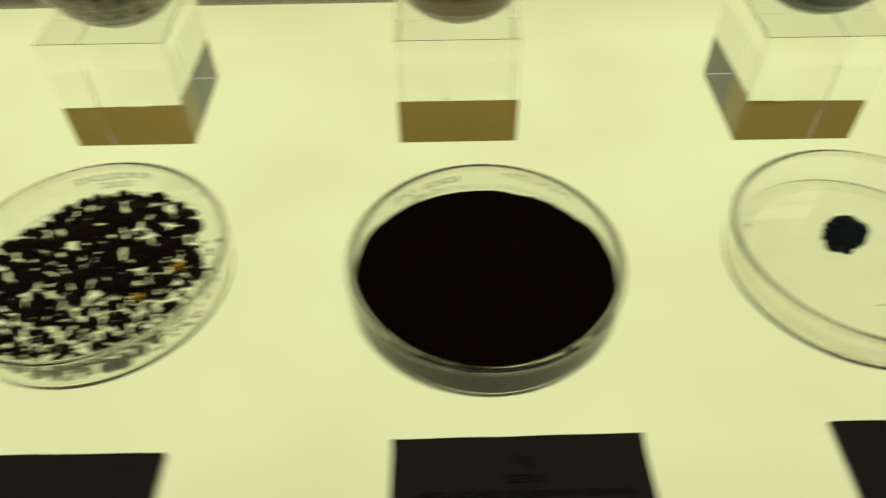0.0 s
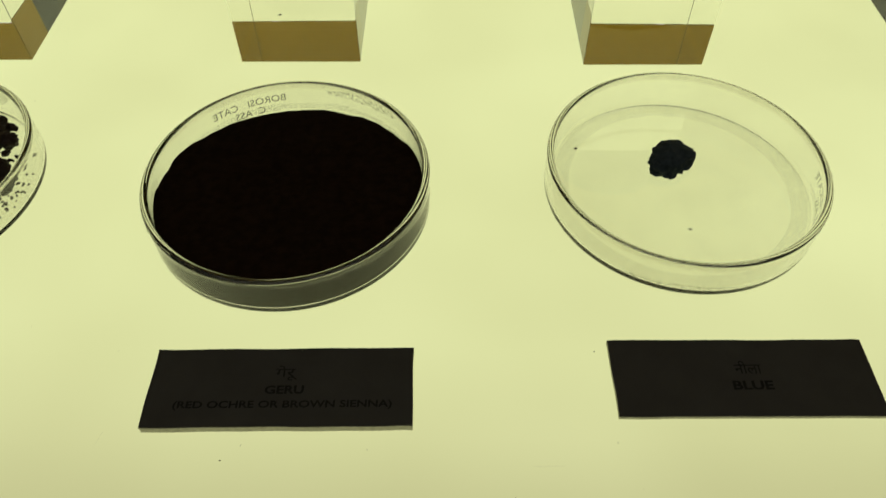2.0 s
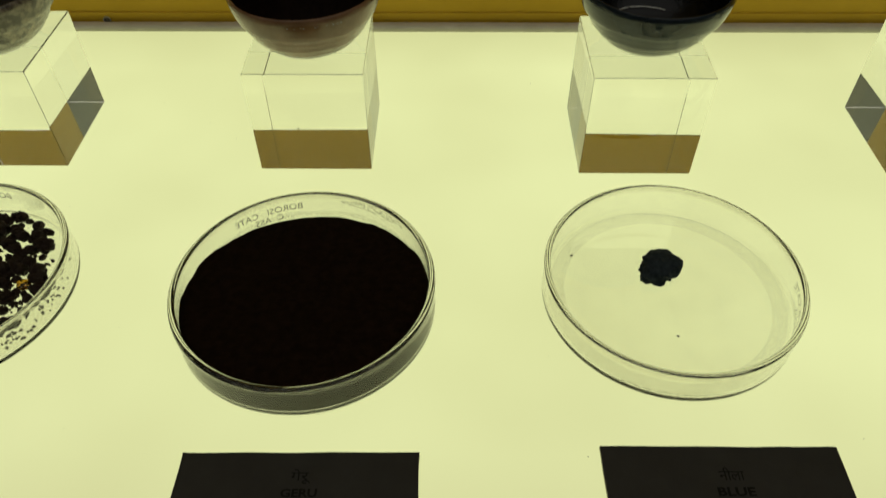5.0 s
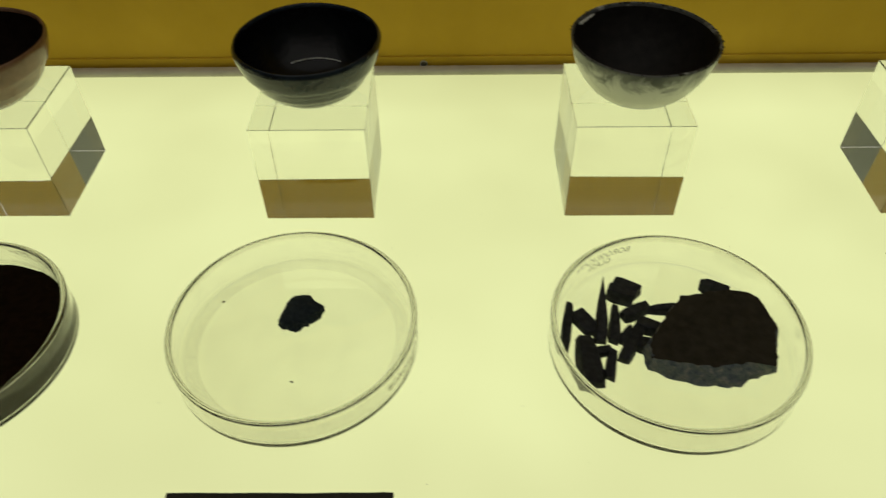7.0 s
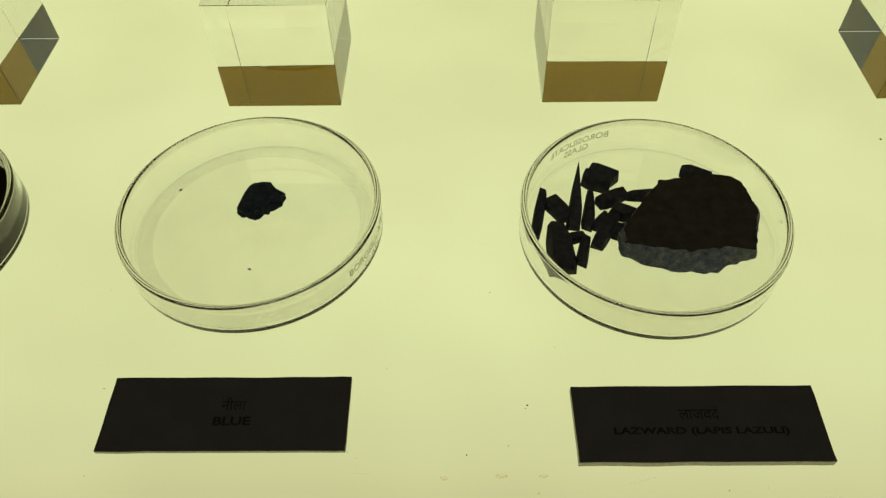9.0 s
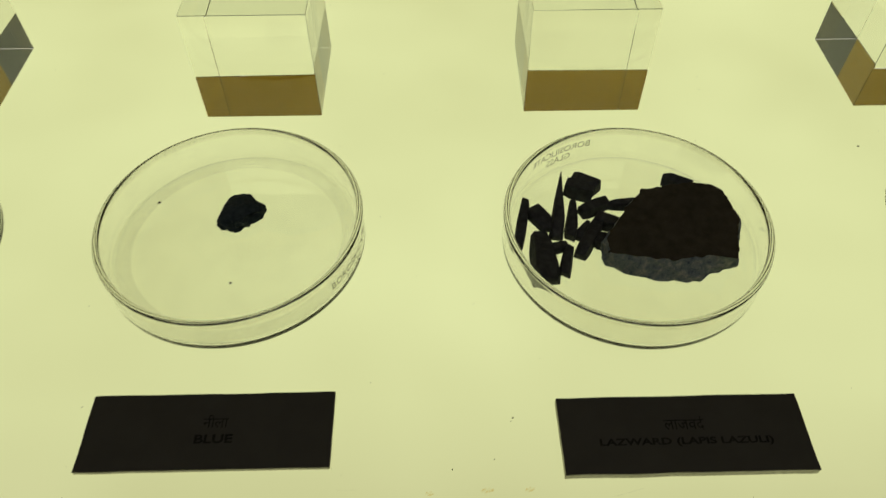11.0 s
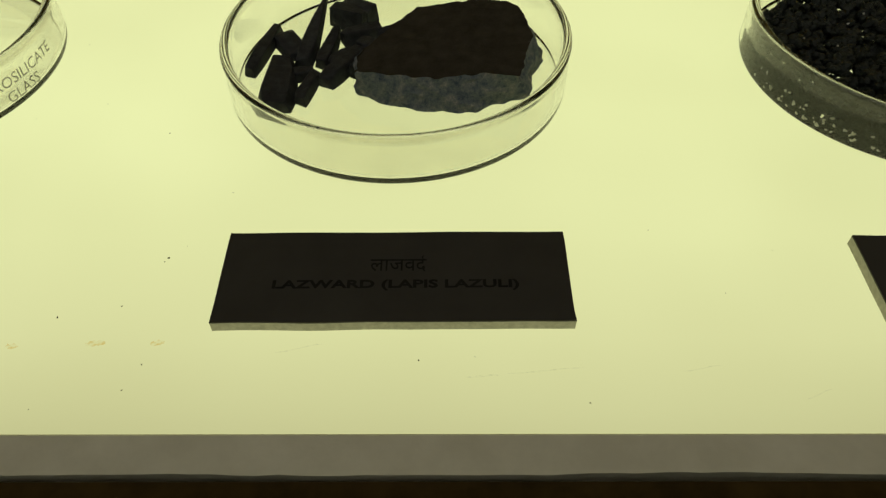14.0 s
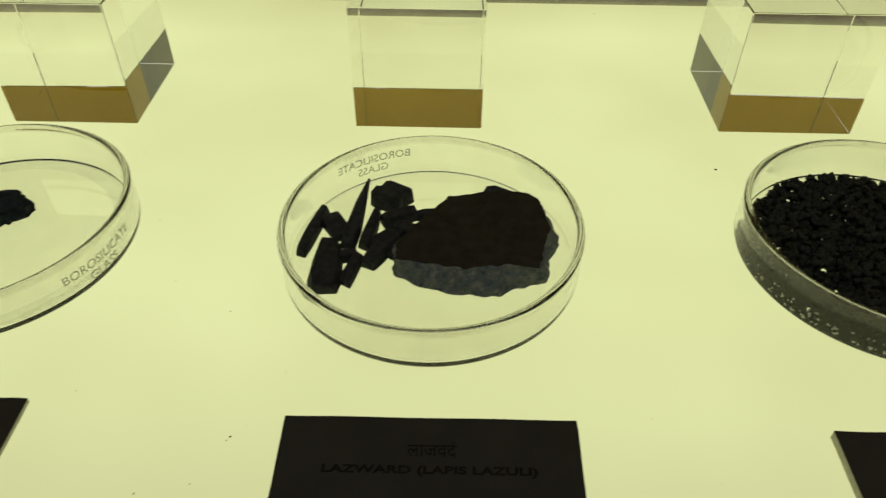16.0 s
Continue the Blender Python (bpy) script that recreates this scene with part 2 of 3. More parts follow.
def lathe(profile, segments=96, wobble=0.0, seed=0.0):
    """Turn a closed (r, z) outline round the z axis; points at r = 0 become poles."""
    bm = bmesh.new()
    rings = []
    for r, z in profile:
        if r < 1e-7:
            rings.append([bm.verts.new((0, 0, z))])
            continue
        ring = []
        for i in range(segments):
            a = 2 * math.pi * i / segments
            k = 1 + wobble * noise.noise((2 * math.cos(a) + seed, 2 * math.sin(a), z * 40))
            dz = wobble * 0.02 * noise.noise((1.5 * math.cos(a), 1.5 * math.sin(a) + seed, 3.0))
            ring.append(bm.verts.new((r * k * math.cos(a), r * k * math.sin(a), z + dz * (z / 0.03))))
        rings.append(ring)
    for a, b in zip(rings, rings[1:]):
        for i in range(segments):
            j = (i + 1) % segments
            if len(a) == 1:
                bm.faces.new((a[0], b[j], b[i]))
            elif len(b) == 1:
                bm.faces.new((a[i], a[j], b[0]))
            else:
                bm.faces.new((a[i], a[j], b[j], b[i]))
    bmesh.ops.recalc_face_normals(bm, faces=bm.faces[:])
    return bm


def arc(cx, cz, r, a0, a1, n):
    return [(cx + r * math.cos(radians(a0 + (a1 - a0) * i / n)), cz + r * math.sin(radians(a0 + (a1 - a0) * i / n))) for i in range(n + 1)]


def text_mesh(body, size, depth=0.00005, bold=0.0):
    """Letters as a bmesh, centred on x, standing on the baseline."""
    cu = bpy.data.curves.new("letters", "FONT")
    cu.body, cu.size, cu.align_x, cu.extrude, cu.offset = body, size, "CENTER", depth, bold
    cu.resolution_u = 3
    ob = new("letters", cu)
    bpy.context.view_layer.update()
    me = bpy.data.meshes.new_from_object(ob.evaluated_get(bpy.context.evaluated_depsgraph_get()))
    bm = bmesh.new()
    bm.from_mesh(me)
    bpy.data.objects.remove(ob)
    bpy.data.curves.remove(cu)
    bpy.data.meshes.remove(me)
    return bm


def fit_text(body, width, height, x, y, z, bold=0.0):
    """Flat lettering scaled to a width and a height, centred at x with its foot at y."""
    bm = text_mesh(body, 0.01, 0.00004, bold)
    xs, ys = [v.co.x for v in bm.verts], [v.co.y for v in bm.verts]
    sx, sy, mx, my = width / (max(xs) - min(xs)), height / (max(ys) - min(ys)), (max(xs) + min(xs)) / 2, min(ys)
    for v in bm.verts:
        v.co = ((v.co.x - mx) * sx + x, (v.co.y - my) * sy + y, v.co.z + z)
    return bm


def hull(points):
    bm = bmesh.new()
    for p in points:
        bm.verts.new(p)
    r = bmesh.ops.convex_hull(bm, input=bm.verts[:])
    bmesh.ops.delete(bm, geom=[g for g in set(r["geom_interior"]) | set(r["geom_unused"]) if isinstance(g, bmesh.types.BMVert)], context="VERTS")
    return bm


# ---- the display bed ----
X0, X1, Y0, Y1 = -0.62, 0.98, 0.0661, 0.3930
tagged(part("light_panel", box(X0, X1, Y0, Y1, -0.006, 0), M_PANEL), "glowing pale yellow-green opal acrylic light panel", "light panel", kind="structure")
tagged(part("wall_back", box(X0, X1, 0.4025, 0.43, -0.03, 0.62), M_WALL), "mustard yellow painted back wall of the case", "wall", kind="structure")
tagged(part("baseboard", box(X0, X1, 0.4012, 0.4027, -0.012, 0.0075, 0.0003), M_WALL), "mustard strip along the foot of the wall", "baseboard", kind="structure")
tagged(part("wall_west", box(X0 - 0.02, X0 - 0.002, -0.05, 0.43, -0.03, 0.62), M_SIDE), "plain dark grey end wall of the case", "wall", kind="structure")
tagged(part("wall_east", box(X1 + 0.002, X1 + 0.02, -0.05, 0.43, -0.03, 0.62), M_SIDE), "plain grey end wall of the case", "wall", kind="structure")

# rounded bead behind the panel
bm = box(X0, X1, 0.3936, 0.4008, -0.008, 0.0030, 0.0026, 5)
tagged(part("trim", bm, M_BEAD), "pale painted bead along the back edge of the panel", "trim", kind="structure")


def front_rail():
    """Grey rail in front of the panel, its front edge unevenly cut."""
    bm = bmesh.new()
    n = 420
    rows = []
    for i in range(n + 1):
        x = X0 + (X1 - X0) * i / n
        y = 0.0580 + 0.0005 * noise.noise((x * 30, 0.3, 0)) + 0.0003 * noise.noise((x * 150, 1.3, 0))
        if noise.noise((x * 22, 5.1, 0)) > 0.18:
            y += 0.0004
        rows.append([bm.verts.new((x, yy, zz)) for yy, zz in ((0.0658, -0.006), (0.0658, RAIL - 0.0006), (0.0652, RAIL), (y, RAIL), (y + 0.0003, RAIL - 0.003), (y + 0.0003, -0.006))])
    for a, b in zip(rows, rows[1:]):
        for k in range(6):
            bm.faces.new((a[k], b[k], b[(k + 1) % 6], a[(k + 1) % 6]))
    bm.faces.new(rows[0])
    bm.faces.new(rows[-1][::-1])
    bmesh.ops.recalc_face_normals(bm, faces=bm.faces[:])
    return part("trim", bm, M_TRIM)


RAIL = 0.0093
tagged(front_rail(), "dull grey front rail with a ragged outer edge", "trim", kind="structure")
tagged(part("front_board", box(X0, X1, -0.05, 0.0569, -0.03, RAIL - 0.0005), M_DARKWOOD), "dark brown board below the grey rail", "board", kind="structure")

tagged(part("floor", box(-3, 3.4, -3, 0.7, -0.95, -0.9), M_ROOM), "grey gallery floor", "floor", kind="structure")
# unseen walls, added and raised so ambient light falls mostly from above
tagged(part("wall_south", box(-3, 3.4, -3.1, -3, -0.9, 2.9), M_ROOM), "unseen grey-green wall added to hold back side light", "wall", kind="structure")
tagged(part("wall_gallery_west", box(-3.1, -3, -3.1, 0.7, -0.9, 2.9), M_ROOM), "unseen grey-green wall added to hold back side light", "wall", kind="structure")
tagged(part("wall_gallery_east", box(3.4, 3.5, -3.1, 0.7, -0.9, 2.9), M_ROOM), "unseen grey-green wall added to hold back side light", "wall", kind="structure")
tagged(part("wall_north", box(-3.1, 3.5, 0.7, 0.8, -0.9, 2.9), M_ROOM), "unseen grey-green wall added to hold back side light", "wall", kind="structure")


# ---- acrylic blocks ----
def block(x0, x1, y0, rz=0.0):
    w, d, h = x1 - x0, 0.0522, 0.0514
    bm = box(-w / 2, w / 2, -d / 2, d / 2, 0, h, 0.00035, 2)
    ob = part("acrylic_block", bm, M_ACRYLIC)
    ob.matrix_basis = pose((x0 + x1) / 2, y0 + d / 2, 0.0003, 0, 0, rz)
    return tagged(ob, "clear polished acrylic block standing on the light panel", "block", "acrylic blocks")


for x0, x1, y0, rz in ((-0.1522, -0.1002, 0.2690, 0.0), (-0.0080, 0.0438, 0.2675, 0.0), (0.1405, 0.1919, 0.2652, 0.0), (0.2830, 0.3350, 0.2663, 0.0), (0.4332, 0.4872, 0.2672, 0.0)):
    block(x0, x1, y0, rz)


# ---- bowls on the blocks ----
BOWL = ((0.34, 0.0), (0.46, 0.04), (0.58, 0.125), (0.69, 0.24), (0.79, 0.38), (0.875, 0.545), (0.935, 0.70), (0.975, 0.85), (1.0, 1.0))


def bowl_profile(r, h, wall, ridge):
    """A flared bowl with a small foot and a rounded lip."""
    outer = []
    for (a, b), (c, d) in zip(BOWL, BOWL[1:]):
        for k in range(4):
            f = k / 4
            outer.append((r * (a + (c - a) * f) + ridge * (1 if b + (d - b) * f > 0.60 else 0.12 * math.sin((b + (d - b) * f) * 38)), h * (b + (d - b) * f)))
    outer.append((r, h))
    inner = [((r - wall) * a, wall + (h - wall) * b) for a, b in BOWL[::-1]]
    lip = [(r - 0.0001, h + 0.0004), (r - wall / 2, h + 0.0008), (r - wall + 0.0001, h + 0.0003)]
    return [(0.0, 0.0004), (r * 0.24, 0.0004), (r * 0.27, 0.0)] + outer + lip + inner + [(0.0, wall)]


def bowl(x, y, r, h, glaze, lining, fill, label, seed, ridge, tilt=0.0):
    root = empty("bowl", x, y, 0.0518)
    root.matrix_basis = pose(x, y, 0.0518, tilt, 0, seed * 40)
    part("body", lathe(bowl_profile(r, h, 0.0012, ridge), 72, 0.012, seed), glaze, root, smooth=True)
    # inner lining: dried paint, but painted-in shade in the brown and blue bowls
    prof = [(0.0, 0.0016)] + [((r - 0.0016) * a, 0.0016 + (h * fill - 0.0016) * b) for a, b in BOWL]
    part("inner_lining", lathe(prof, 72, 0.012, seed), lining, root, smooth=True)
    return tagged(root, label, "bowl", "bowls on the acrylic blocks")


BOWL_B = bowl(0.0190, 0.2925, 0.0320, 0.0275, M_BROWN_GLAZE, M_BROWN_SHADE, 0.97, "small brown ceramic bowl with its shaded inside coloured near black", 1.0, 0.0006)
BOWL_C = bowl(0.1665, 0.2945, 0.0318, 0.0275, M_BLUE_GLAZE, M_BLUE_SHADE, 0.97, "small glossy dark blue bowl with a pale crust inside", 2.0, 0.0008)
BOWL_D = bowl(0.3125, 0.2925, 0.0320, 0.0275, M_GREY_GLAZE, M_BLACK_PAINT, 0.97, "small pale grey bowl lined with black dried paint", 3.0, 0.0)
BOWL_A = bowl(-0.1212, 0.2935, 0.0320, 0.0275, M_SMOKE_GLAZE, M_TAN_CRUST, 0.97, "dusty grey glass bowl with tan paint crust and dark residue", 4.0, 0.0011)


def crumbs_ring(root, r, a0, a1, z, n, size, mat, seed, loose=0.0006):
    """Small crumbs along a line on a bowl: dried crust and flakes, and pale bits painting in glints."""
    rnd = random.Random(seed)
    bm = bmesh.new()
    for i in range(n):
        a = radians(a0 + (a1 - a0) * (i + rnd.random()) / n)
        rr = r + rnd.uniform(-loose, loose)
        s = size * rnd.uniform(0.5, 1.2)
        bmesh.ops.create_icosphere(bm, subdivisions=1, radius=s, matrix=pose(rr * math.cos(a), rr * math.sin(a), z, 0, 0, rnd.uniform(0, 90)) @ Matrix.Diagonal((1.6, 1.0, 0.6, 1)))
    return part("crumb_line", bm, mat, root, "pale crumbs: dried crust and painted-in glints")


turn = BOWL_C.matrix_basis.to_euler().z
crumbs_ring(BOWL_C, 0.0145, 205 - math.degrees(turn), 320 - math.degrees(turn), 0.0036, 34, 0.00062, M_CRUST_GLINT, 1, 0.0011)
# thin pale arc paints in the highlight along the inner groove
crumbs_ring(BOWL_C, 0.0190, 55 - math.degrees(turn), 130 - math.degrees(turn), 0.0066, 80, 0.00036, M_CRUST_GLINT, 2, 0.0002)
turn = BOWL_B.matrix_basis.to_euler().z
# pale flecks stand in for glints under the front lip
crumbs_ring(BOWL_B, 0.0320, 266 - math.degrees(turn), 305 - math.degrees(turn), 0.0250, 15, 0.00026, M_CRUST_GLINT, 3)
crumbs_ring(BOWL_D, 0.0314, 0, 360, 0.0280, 70, 0.00055, M_BLACK_PAINT, 5, 0.0005)["label"] = "black dried paint flakes along the rim"
turn = BOWL_D.matrix_basis.to_euler().z
# pale patch on the left of the inner rim
crumbs_ring(BOWL_D, 0.0303, 128 - math.degrees(turn), 152 - math.degrees(turn), 0.0262, 26, 0.00075, M_CRUST_GLINT, 6, 0.0006)
part("residue", lathe([(0.0, 0.0125), (0.012, 0.0128), (0.020, 0.0122), (0.0225, 0.0108), (0.0, 0.0105)], 48, 0.05, 9.0), M_BLACK_PAINT, BOWL_A, "dark powder residue", smooth=True)


# ---- petri dishes ----
def dish_profile(r, round_in, h=0.0157, wall=0.0021, base=0.0008, corner=0.0011):
    """A straight wall with a fire-polished rim and a rounded foot, its floor running up into the wall in a hollow curve."""
    ro, ri, mid = r, r - wall, r - wall / 2
    p = [(0.0, 0.0), (ro - corner - 0.0025, 0.0)] + arc(ro - corner, corner, corner, -90, 0, 8)
    p += [(ro, 0.0035), (ro, h - 0.0045), (ro, h - 0.0026)]
    p += [(mid + (wall / 2 + 0.00016) * math.cos(radians(a)), h - 0.0012 + 0.0012 * math.sin(radians(a))) for a in range(-10, 191, 10)]
    p += [(ri, h - 0.0026), (ri, h - 0.0045), (ri, base + round_in + 0.0006)]
    p += [(ri - round_in * (1 - math.cos(radians(a))) * 1.25, base + round_in * (1 + math.sin(radians(a)))) for a in range(0, -91, -9)]
    p += [(ri - round_in * 1.25 - 0.0004, base), (ri - round_in * 1.25 - 0.0025, base), (0.0, base)]
    return p


def bent(body, size, r, start, z, bold=0.0):
    """Lettering wrapped round a cylinder of radius r, read from outside, centred on the angle start."""
    bm = text_mesh(body, size, 0.00002, bold)
    for v in bm.verts:
        a = radians(start) + v.co.x / r
        rr = r + 0.00006 + v.co.z
        v.co = (rr * math.cos(a), rr * math.sin(a), z + v.co.y)
    return bm


def smudge(root, r, a0, a1, z0, z1, mat, seed):
    """A film of dust clinging to the inside of a dish wall, ragged at its edges."""
    bm = bmesh.new()
    n, m = 40, 6
    grid = []
    for i in range(n + 1):
        f = i / n
        a = radians(a0 + (a1 - a0) * f)
        squeeze = math.sin(math.pi * f) ** 0.5
        mid = (z0 + z1) / 2 + 0.0008 * noise.noise((f * 5, seed, 0))
        half = (z1 - z0) / 2 * squeeze * (0.75 + 0.5 * noise.noise((f * 9, seed, 4)))
        grid.append([bm.verts.new((r * math.cos(a), r * math.sin(a), mid + half * (2 * k / m - 1))) for k in range(m + 1)])
    for a, b in zip(grid, grid[1:]):
        for k in range(m):
            bm.faces.new((a[k], b[k], b[k + 1], a[k + 1]))
    return part("dust_smudge", bm, mat, root, "thin patchy film of pigment dust", smooth=True)


def dish(x, y, r, letters, label, high=0.0073, round_in=0.0019, words=("BOROSILICATE", "GLASS"), corner=0.0017, wall=0.0021):
    root = empty("petri_dish", x, y, 0.0001)
    body = part("body", lathe(dish_profile(r, round_in, wall=wall, corner=corner), 160, 0.0016, x * 30), M_GLASS, root, smooth=True)
    body.data.materials.append(M_RIM)
    for p in body.data.polygons:
        if p.center.z > 0.0157 - 0.0026:
            p.material_index = 1
    if letters is not None:
        for k, word in enumerate(words):
            part("lettering", bent(word, 0.0045, r + 0.0001, letters, high - 0.0044 * k), M_PRINT, root, "small grey letters printed on the glass wall")
    return tagged(root, label, "petri dish", "row of petri dishes")


DISH_A = dish(-0.1185, 0.1901, 0.0495, 98, "clear glass petri dish holding dark brown resin lumps")
DISH_B = dish(0.0255, 0.1850, 0.0498, 117, "clear glass petri dish filled with dark red-brown powder", 0.0071, 0.0010, ("BOROSI   CATE", "C  ASS"), 0.0011, 0.0023)
DISH_C = dish(0.1664, 0.1910, 0.0491, -19, "clear glass petri dish with one small blue-black lump", 0.0072)
DISH_D = dish(0.3172, 0.1881, 0.0491, 119, "clear glass petri dish holding lapis stone and splinters")
DISH_E = dish(0.4694, 0.1912, 0.0488, None, "clear glass petri dish heaped with dark green-black grains", 0.0073, 0.0016, corner=0.0015)
smudge(DISH_B, 0.0473, 40, 80, 0.0098, 0.0150, M_DUST_BROWN, 1.0)
smudge(DISH_B, 0.0473, 20, 165, 0.0035, 0.0072, M_DUST_GREY, 2.0)
smudge(DISH_B, 0.0473, 178, 196, 0.0060, 0.0130, M_DUST_GREY, 3.0)
smudge(DISH_C, 0.0488, -128, -72, 0.0010, 0.0055, M_DUST_BROWN, 4.0)
part("floor_ring", lathe([(0.0400, 0.00086), (0.0425, 0.00088), (0.0444, 0.0010), (0.0456, 0.0016)], 128), M_FILM_PALE, DISH_C, "thin pale patchy ring round the dish floor", smooth=True)
smudge(DISH_C, 0.0488, -60, 0, 0.0015, 0.0060, M_FILM_PALE, 6.0)
FLOOR = 0.0010


# red ochre powder in its dish
def powder(r):
    bm = bmesh.new()
    seg, rings = 128, 22
    prev = None
    top = bm.verts.new((0, 0, 0.0066))
    for k in range(1, rings + 1):
        ring = []
        for i in range(seg):
            a = 2 * math.pi * i / seg
            rr = r * k / rings
            px, py = rr * math.cos(a), rr * math.sin(a)
            z = 0.0066 - 0.0047 * py / r + 0.0006 * noise.noise((px * 60, py * 60, 0.0)) + 0.0013 * noise.noise((px * 62, py * 62, 6.0)) * max(0.0, (rr / r - 0.7) / 0.3) ** 2 + 0.0009 * noise.noise((px * 170, py * 150, 8.0)) * max(0.0, (rr / r - 0.85) / 0.15) + 0.00025 * noise.noise((px * 320, py * 320, 2.0))
            if k >= rings - 1:
                z -= 0.0004 * abs(noise.noise((6 * math.cos(a), 6 * math.sin(a), 4.0))) + 0.0002 * (k - rings + 2)
            ring.append(bm.verts.new((px, py, z)))
        for i in range(seg):
            j = (i + 1) % seg
            if prev is None:
                bm.faces.new((top, ring[i], ring[j]))
            else:
                bm.faces.new((prev[i], ring[i], ring[j], prev[j]))
        prev = ring
    low = [bm.verts.new((v.co.x * 0.999, v.co.y * 0.999, min(0.0010, v.co.z - 0.0003))) for v in prev]
    foot = [bm.verts.new((v.co.x * 0.97, v.co.y * 0.97, 0.0)) for v in prev]
    for a, b in ((prev, low), (low, foot)):
        for i in range(seg):
            j = (i + 1) % seg
            bm.faces.new((a[i], b[i], b[j], a[j]))
    bm.faces.new(foot[::-1])
    bmesh.ops.recalc_face_normals(bm, faces=bm.faces[:])
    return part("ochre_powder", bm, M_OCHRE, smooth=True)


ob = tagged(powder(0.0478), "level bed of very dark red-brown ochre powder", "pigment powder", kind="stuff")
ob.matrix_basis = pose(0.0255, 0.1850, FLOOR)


# blue-black lump
def lump(name, sx, sy, sz, mat, seed, rough=0.35):
    bm = bmesh.new()
    bmesh.ops.create_icosphere(bm, subdivisions=4, radius=1.0)
    for v in bm.verts:
        c = v.co.copy()
        k = 1 + rough * noise.noise(c * 1.3 + Vector((seed, 0, 0))) + rough * 0.45 * noise.noise(c * 4 + Vector((0, seed, 0))) + rough * 0.18 * noise.noise(c * 11)
        v.co = Vector((c.x * k * sx, c.y * k * sy, max(c.z * k, -0.55) * sz))
    low = min(v.co.z for v in bm.verts)
    for v in bm.verts:
        v.co.z -= low
    return part(name, bm, mat)


# broken stones
def smooth_ring(corners, n):
    """n points along a closed outline."""
    pts = [Vector(c) for c in corners]
    total = sum((pts[i] - pts[i - 1]).length for i in range(len(pts)))
    out = []
    for k in range(n):
        d = total * k / n
        for i in range(len(pts)):
            a, b = pts[i], pts[(i + 1) % len(pts)]
            l = (b - a).length
            if d <= l:
                out.append(a.lerp(b, d / l))
                break
            d -= l
    return out


def rock(name, base, top, height, mat, top_mat=None, n=180, layers=13, rough=0.0011, dome=0.0006):
    """A broken stone between two outlines, with rough fractured sides; height(x, y) gives its upper surface."""
    b, t = smooth_ring(base, n), smooth_ring(top, n)
    bm = bmesh.new()
    rings = []
    for k in range(layers + 1):
        f = k / layers
        ring = []
        for i in range(n):
            p = b[i].lerp(t[i], f ** 1.3)
            out = p.normalized()
            q = Vector((p.x, p.y, f * height(p.x, p.y)))
            slant = q.z * 1.2 + q.x * 0.35
            push = rough * noise.noise((q.x * 170, q.y * 170, slant * 330)) + rough * 0.7 * noise.noise((q.x * 420, q.y * 420, slant * 700 + 3)) - rough * 0.6 * abs(noise.noise((q.x * 90, q.y * 90, slant * 420 + 8)))
            if k == layers:
                push -= 0.35 * rough
                q.z += 0.5 * rough * noise.noise((q.x * 190, q.y * 190, 7))
            ring.append(bm.verts.new((q.x + out.x * push, q.y + out.y * push, q.z)))
        rings.append(ring)
    for s in (0.97, 0.9, 0.75, 0.55, 0.35, 0.15):
        ring = []
        for i in range(n):
            x, y = t[i].x * s, t[i].y * s
            z = height(x, y) + dome * (1 - s) + 0.7 * rough * noise.noise((x * 90, y * 90, 1.0)) + 0.35 * rough * noise.noise((x * 350, y * 350, 2.0))
            ring.append(bm.verts.new((x, y, z)))
        rings.append(ring)
    for lo, hi in zip(rings, rings[1:]):
        for i in range(n):
            j = (i + 1) % n
            bm.faces.new((lo[i], lo[j], hi[j], hi[i]))
    bm.faces.new(rings[-1])
    bm.faces.new(rings[0][::-1])
    bmesh.ops.recalc_face_normals(bm, faces=bm.faces[:])
    ob = part(name, bm, mat)
    if top_mat:
        ob.data.materials.append(top_mat)
        for p in ob.data.polygons:
            if p.index >= n * layers or (p.normal.z > 0.8 and p.center.z > 0.9 * height(p.center.x, p.center.y)):
                p.material_index = 1
    return ob


STONE_TOP = ((-0.0262, -0.0050), (-0.0254, -0.0121), (-0.0150, -0.0145), (-0.0030, -0.0165), (0.0100, -0.0152), (0.0195, -0.0172), (0.0221, -0.0083), (0.0251, 0.0012),
             (0.0234, 0.0089), (0.0220, 0.0156), (0.0180, 0.0189), (0.0108, 0.0206), (0.0045, 0.0197), (-0.0040, 0.0186), (-0.0085, 0.0182), (-0.0150, 0.0112), (-0.0190, 0.0055))
STONE_BASE = ((-0.0268, -0.0030), (-0.0258, -0.0104), (-0.0151, -0.0169), (-0.0044, -0.0190), (0.0080, -0.0194), (0.0122, -0.0155), (0.0231, -0.0128), (0.0240, -0.0060),
              (0.0290, 0.0062), (0.0250, 0.0120), (0.0210, 0.0185), (0.0110, 0.0200), (0.0045, 0.0192), (-0.0040, 0.0182), (-0.0085, 0.0178), (-0.0155, 0.0108), (-0.0200, 0.0050))
ob = rock("lapis_stone", STONE_BASE, STONE_TOP, lambda x, y: 0.0105 + 0.05 * x + 0.06 * y, M_LAPIS, M_LAPIS_TOP)
tagged(ob, "flat lapis chunk with dark brown top and rough grey-blue sides", "stone")
ob.matrix_basis = pose(0.3315, 0.1870, FLOOR)

# blue-black lump
LUMP = ((-0.0066, 0.0062), (-0.0040, 0.0093), (0.0040, 0.0100), (0.0058, 0.0068), (0.0094, 0.0046), (0.0088, 0.0000), (0.0030, -0.0055), (-0.0015, -0.0074), (-0.0068, -0.0068), (-0.0094, -0.0045), (-0.0080, 0.0008))
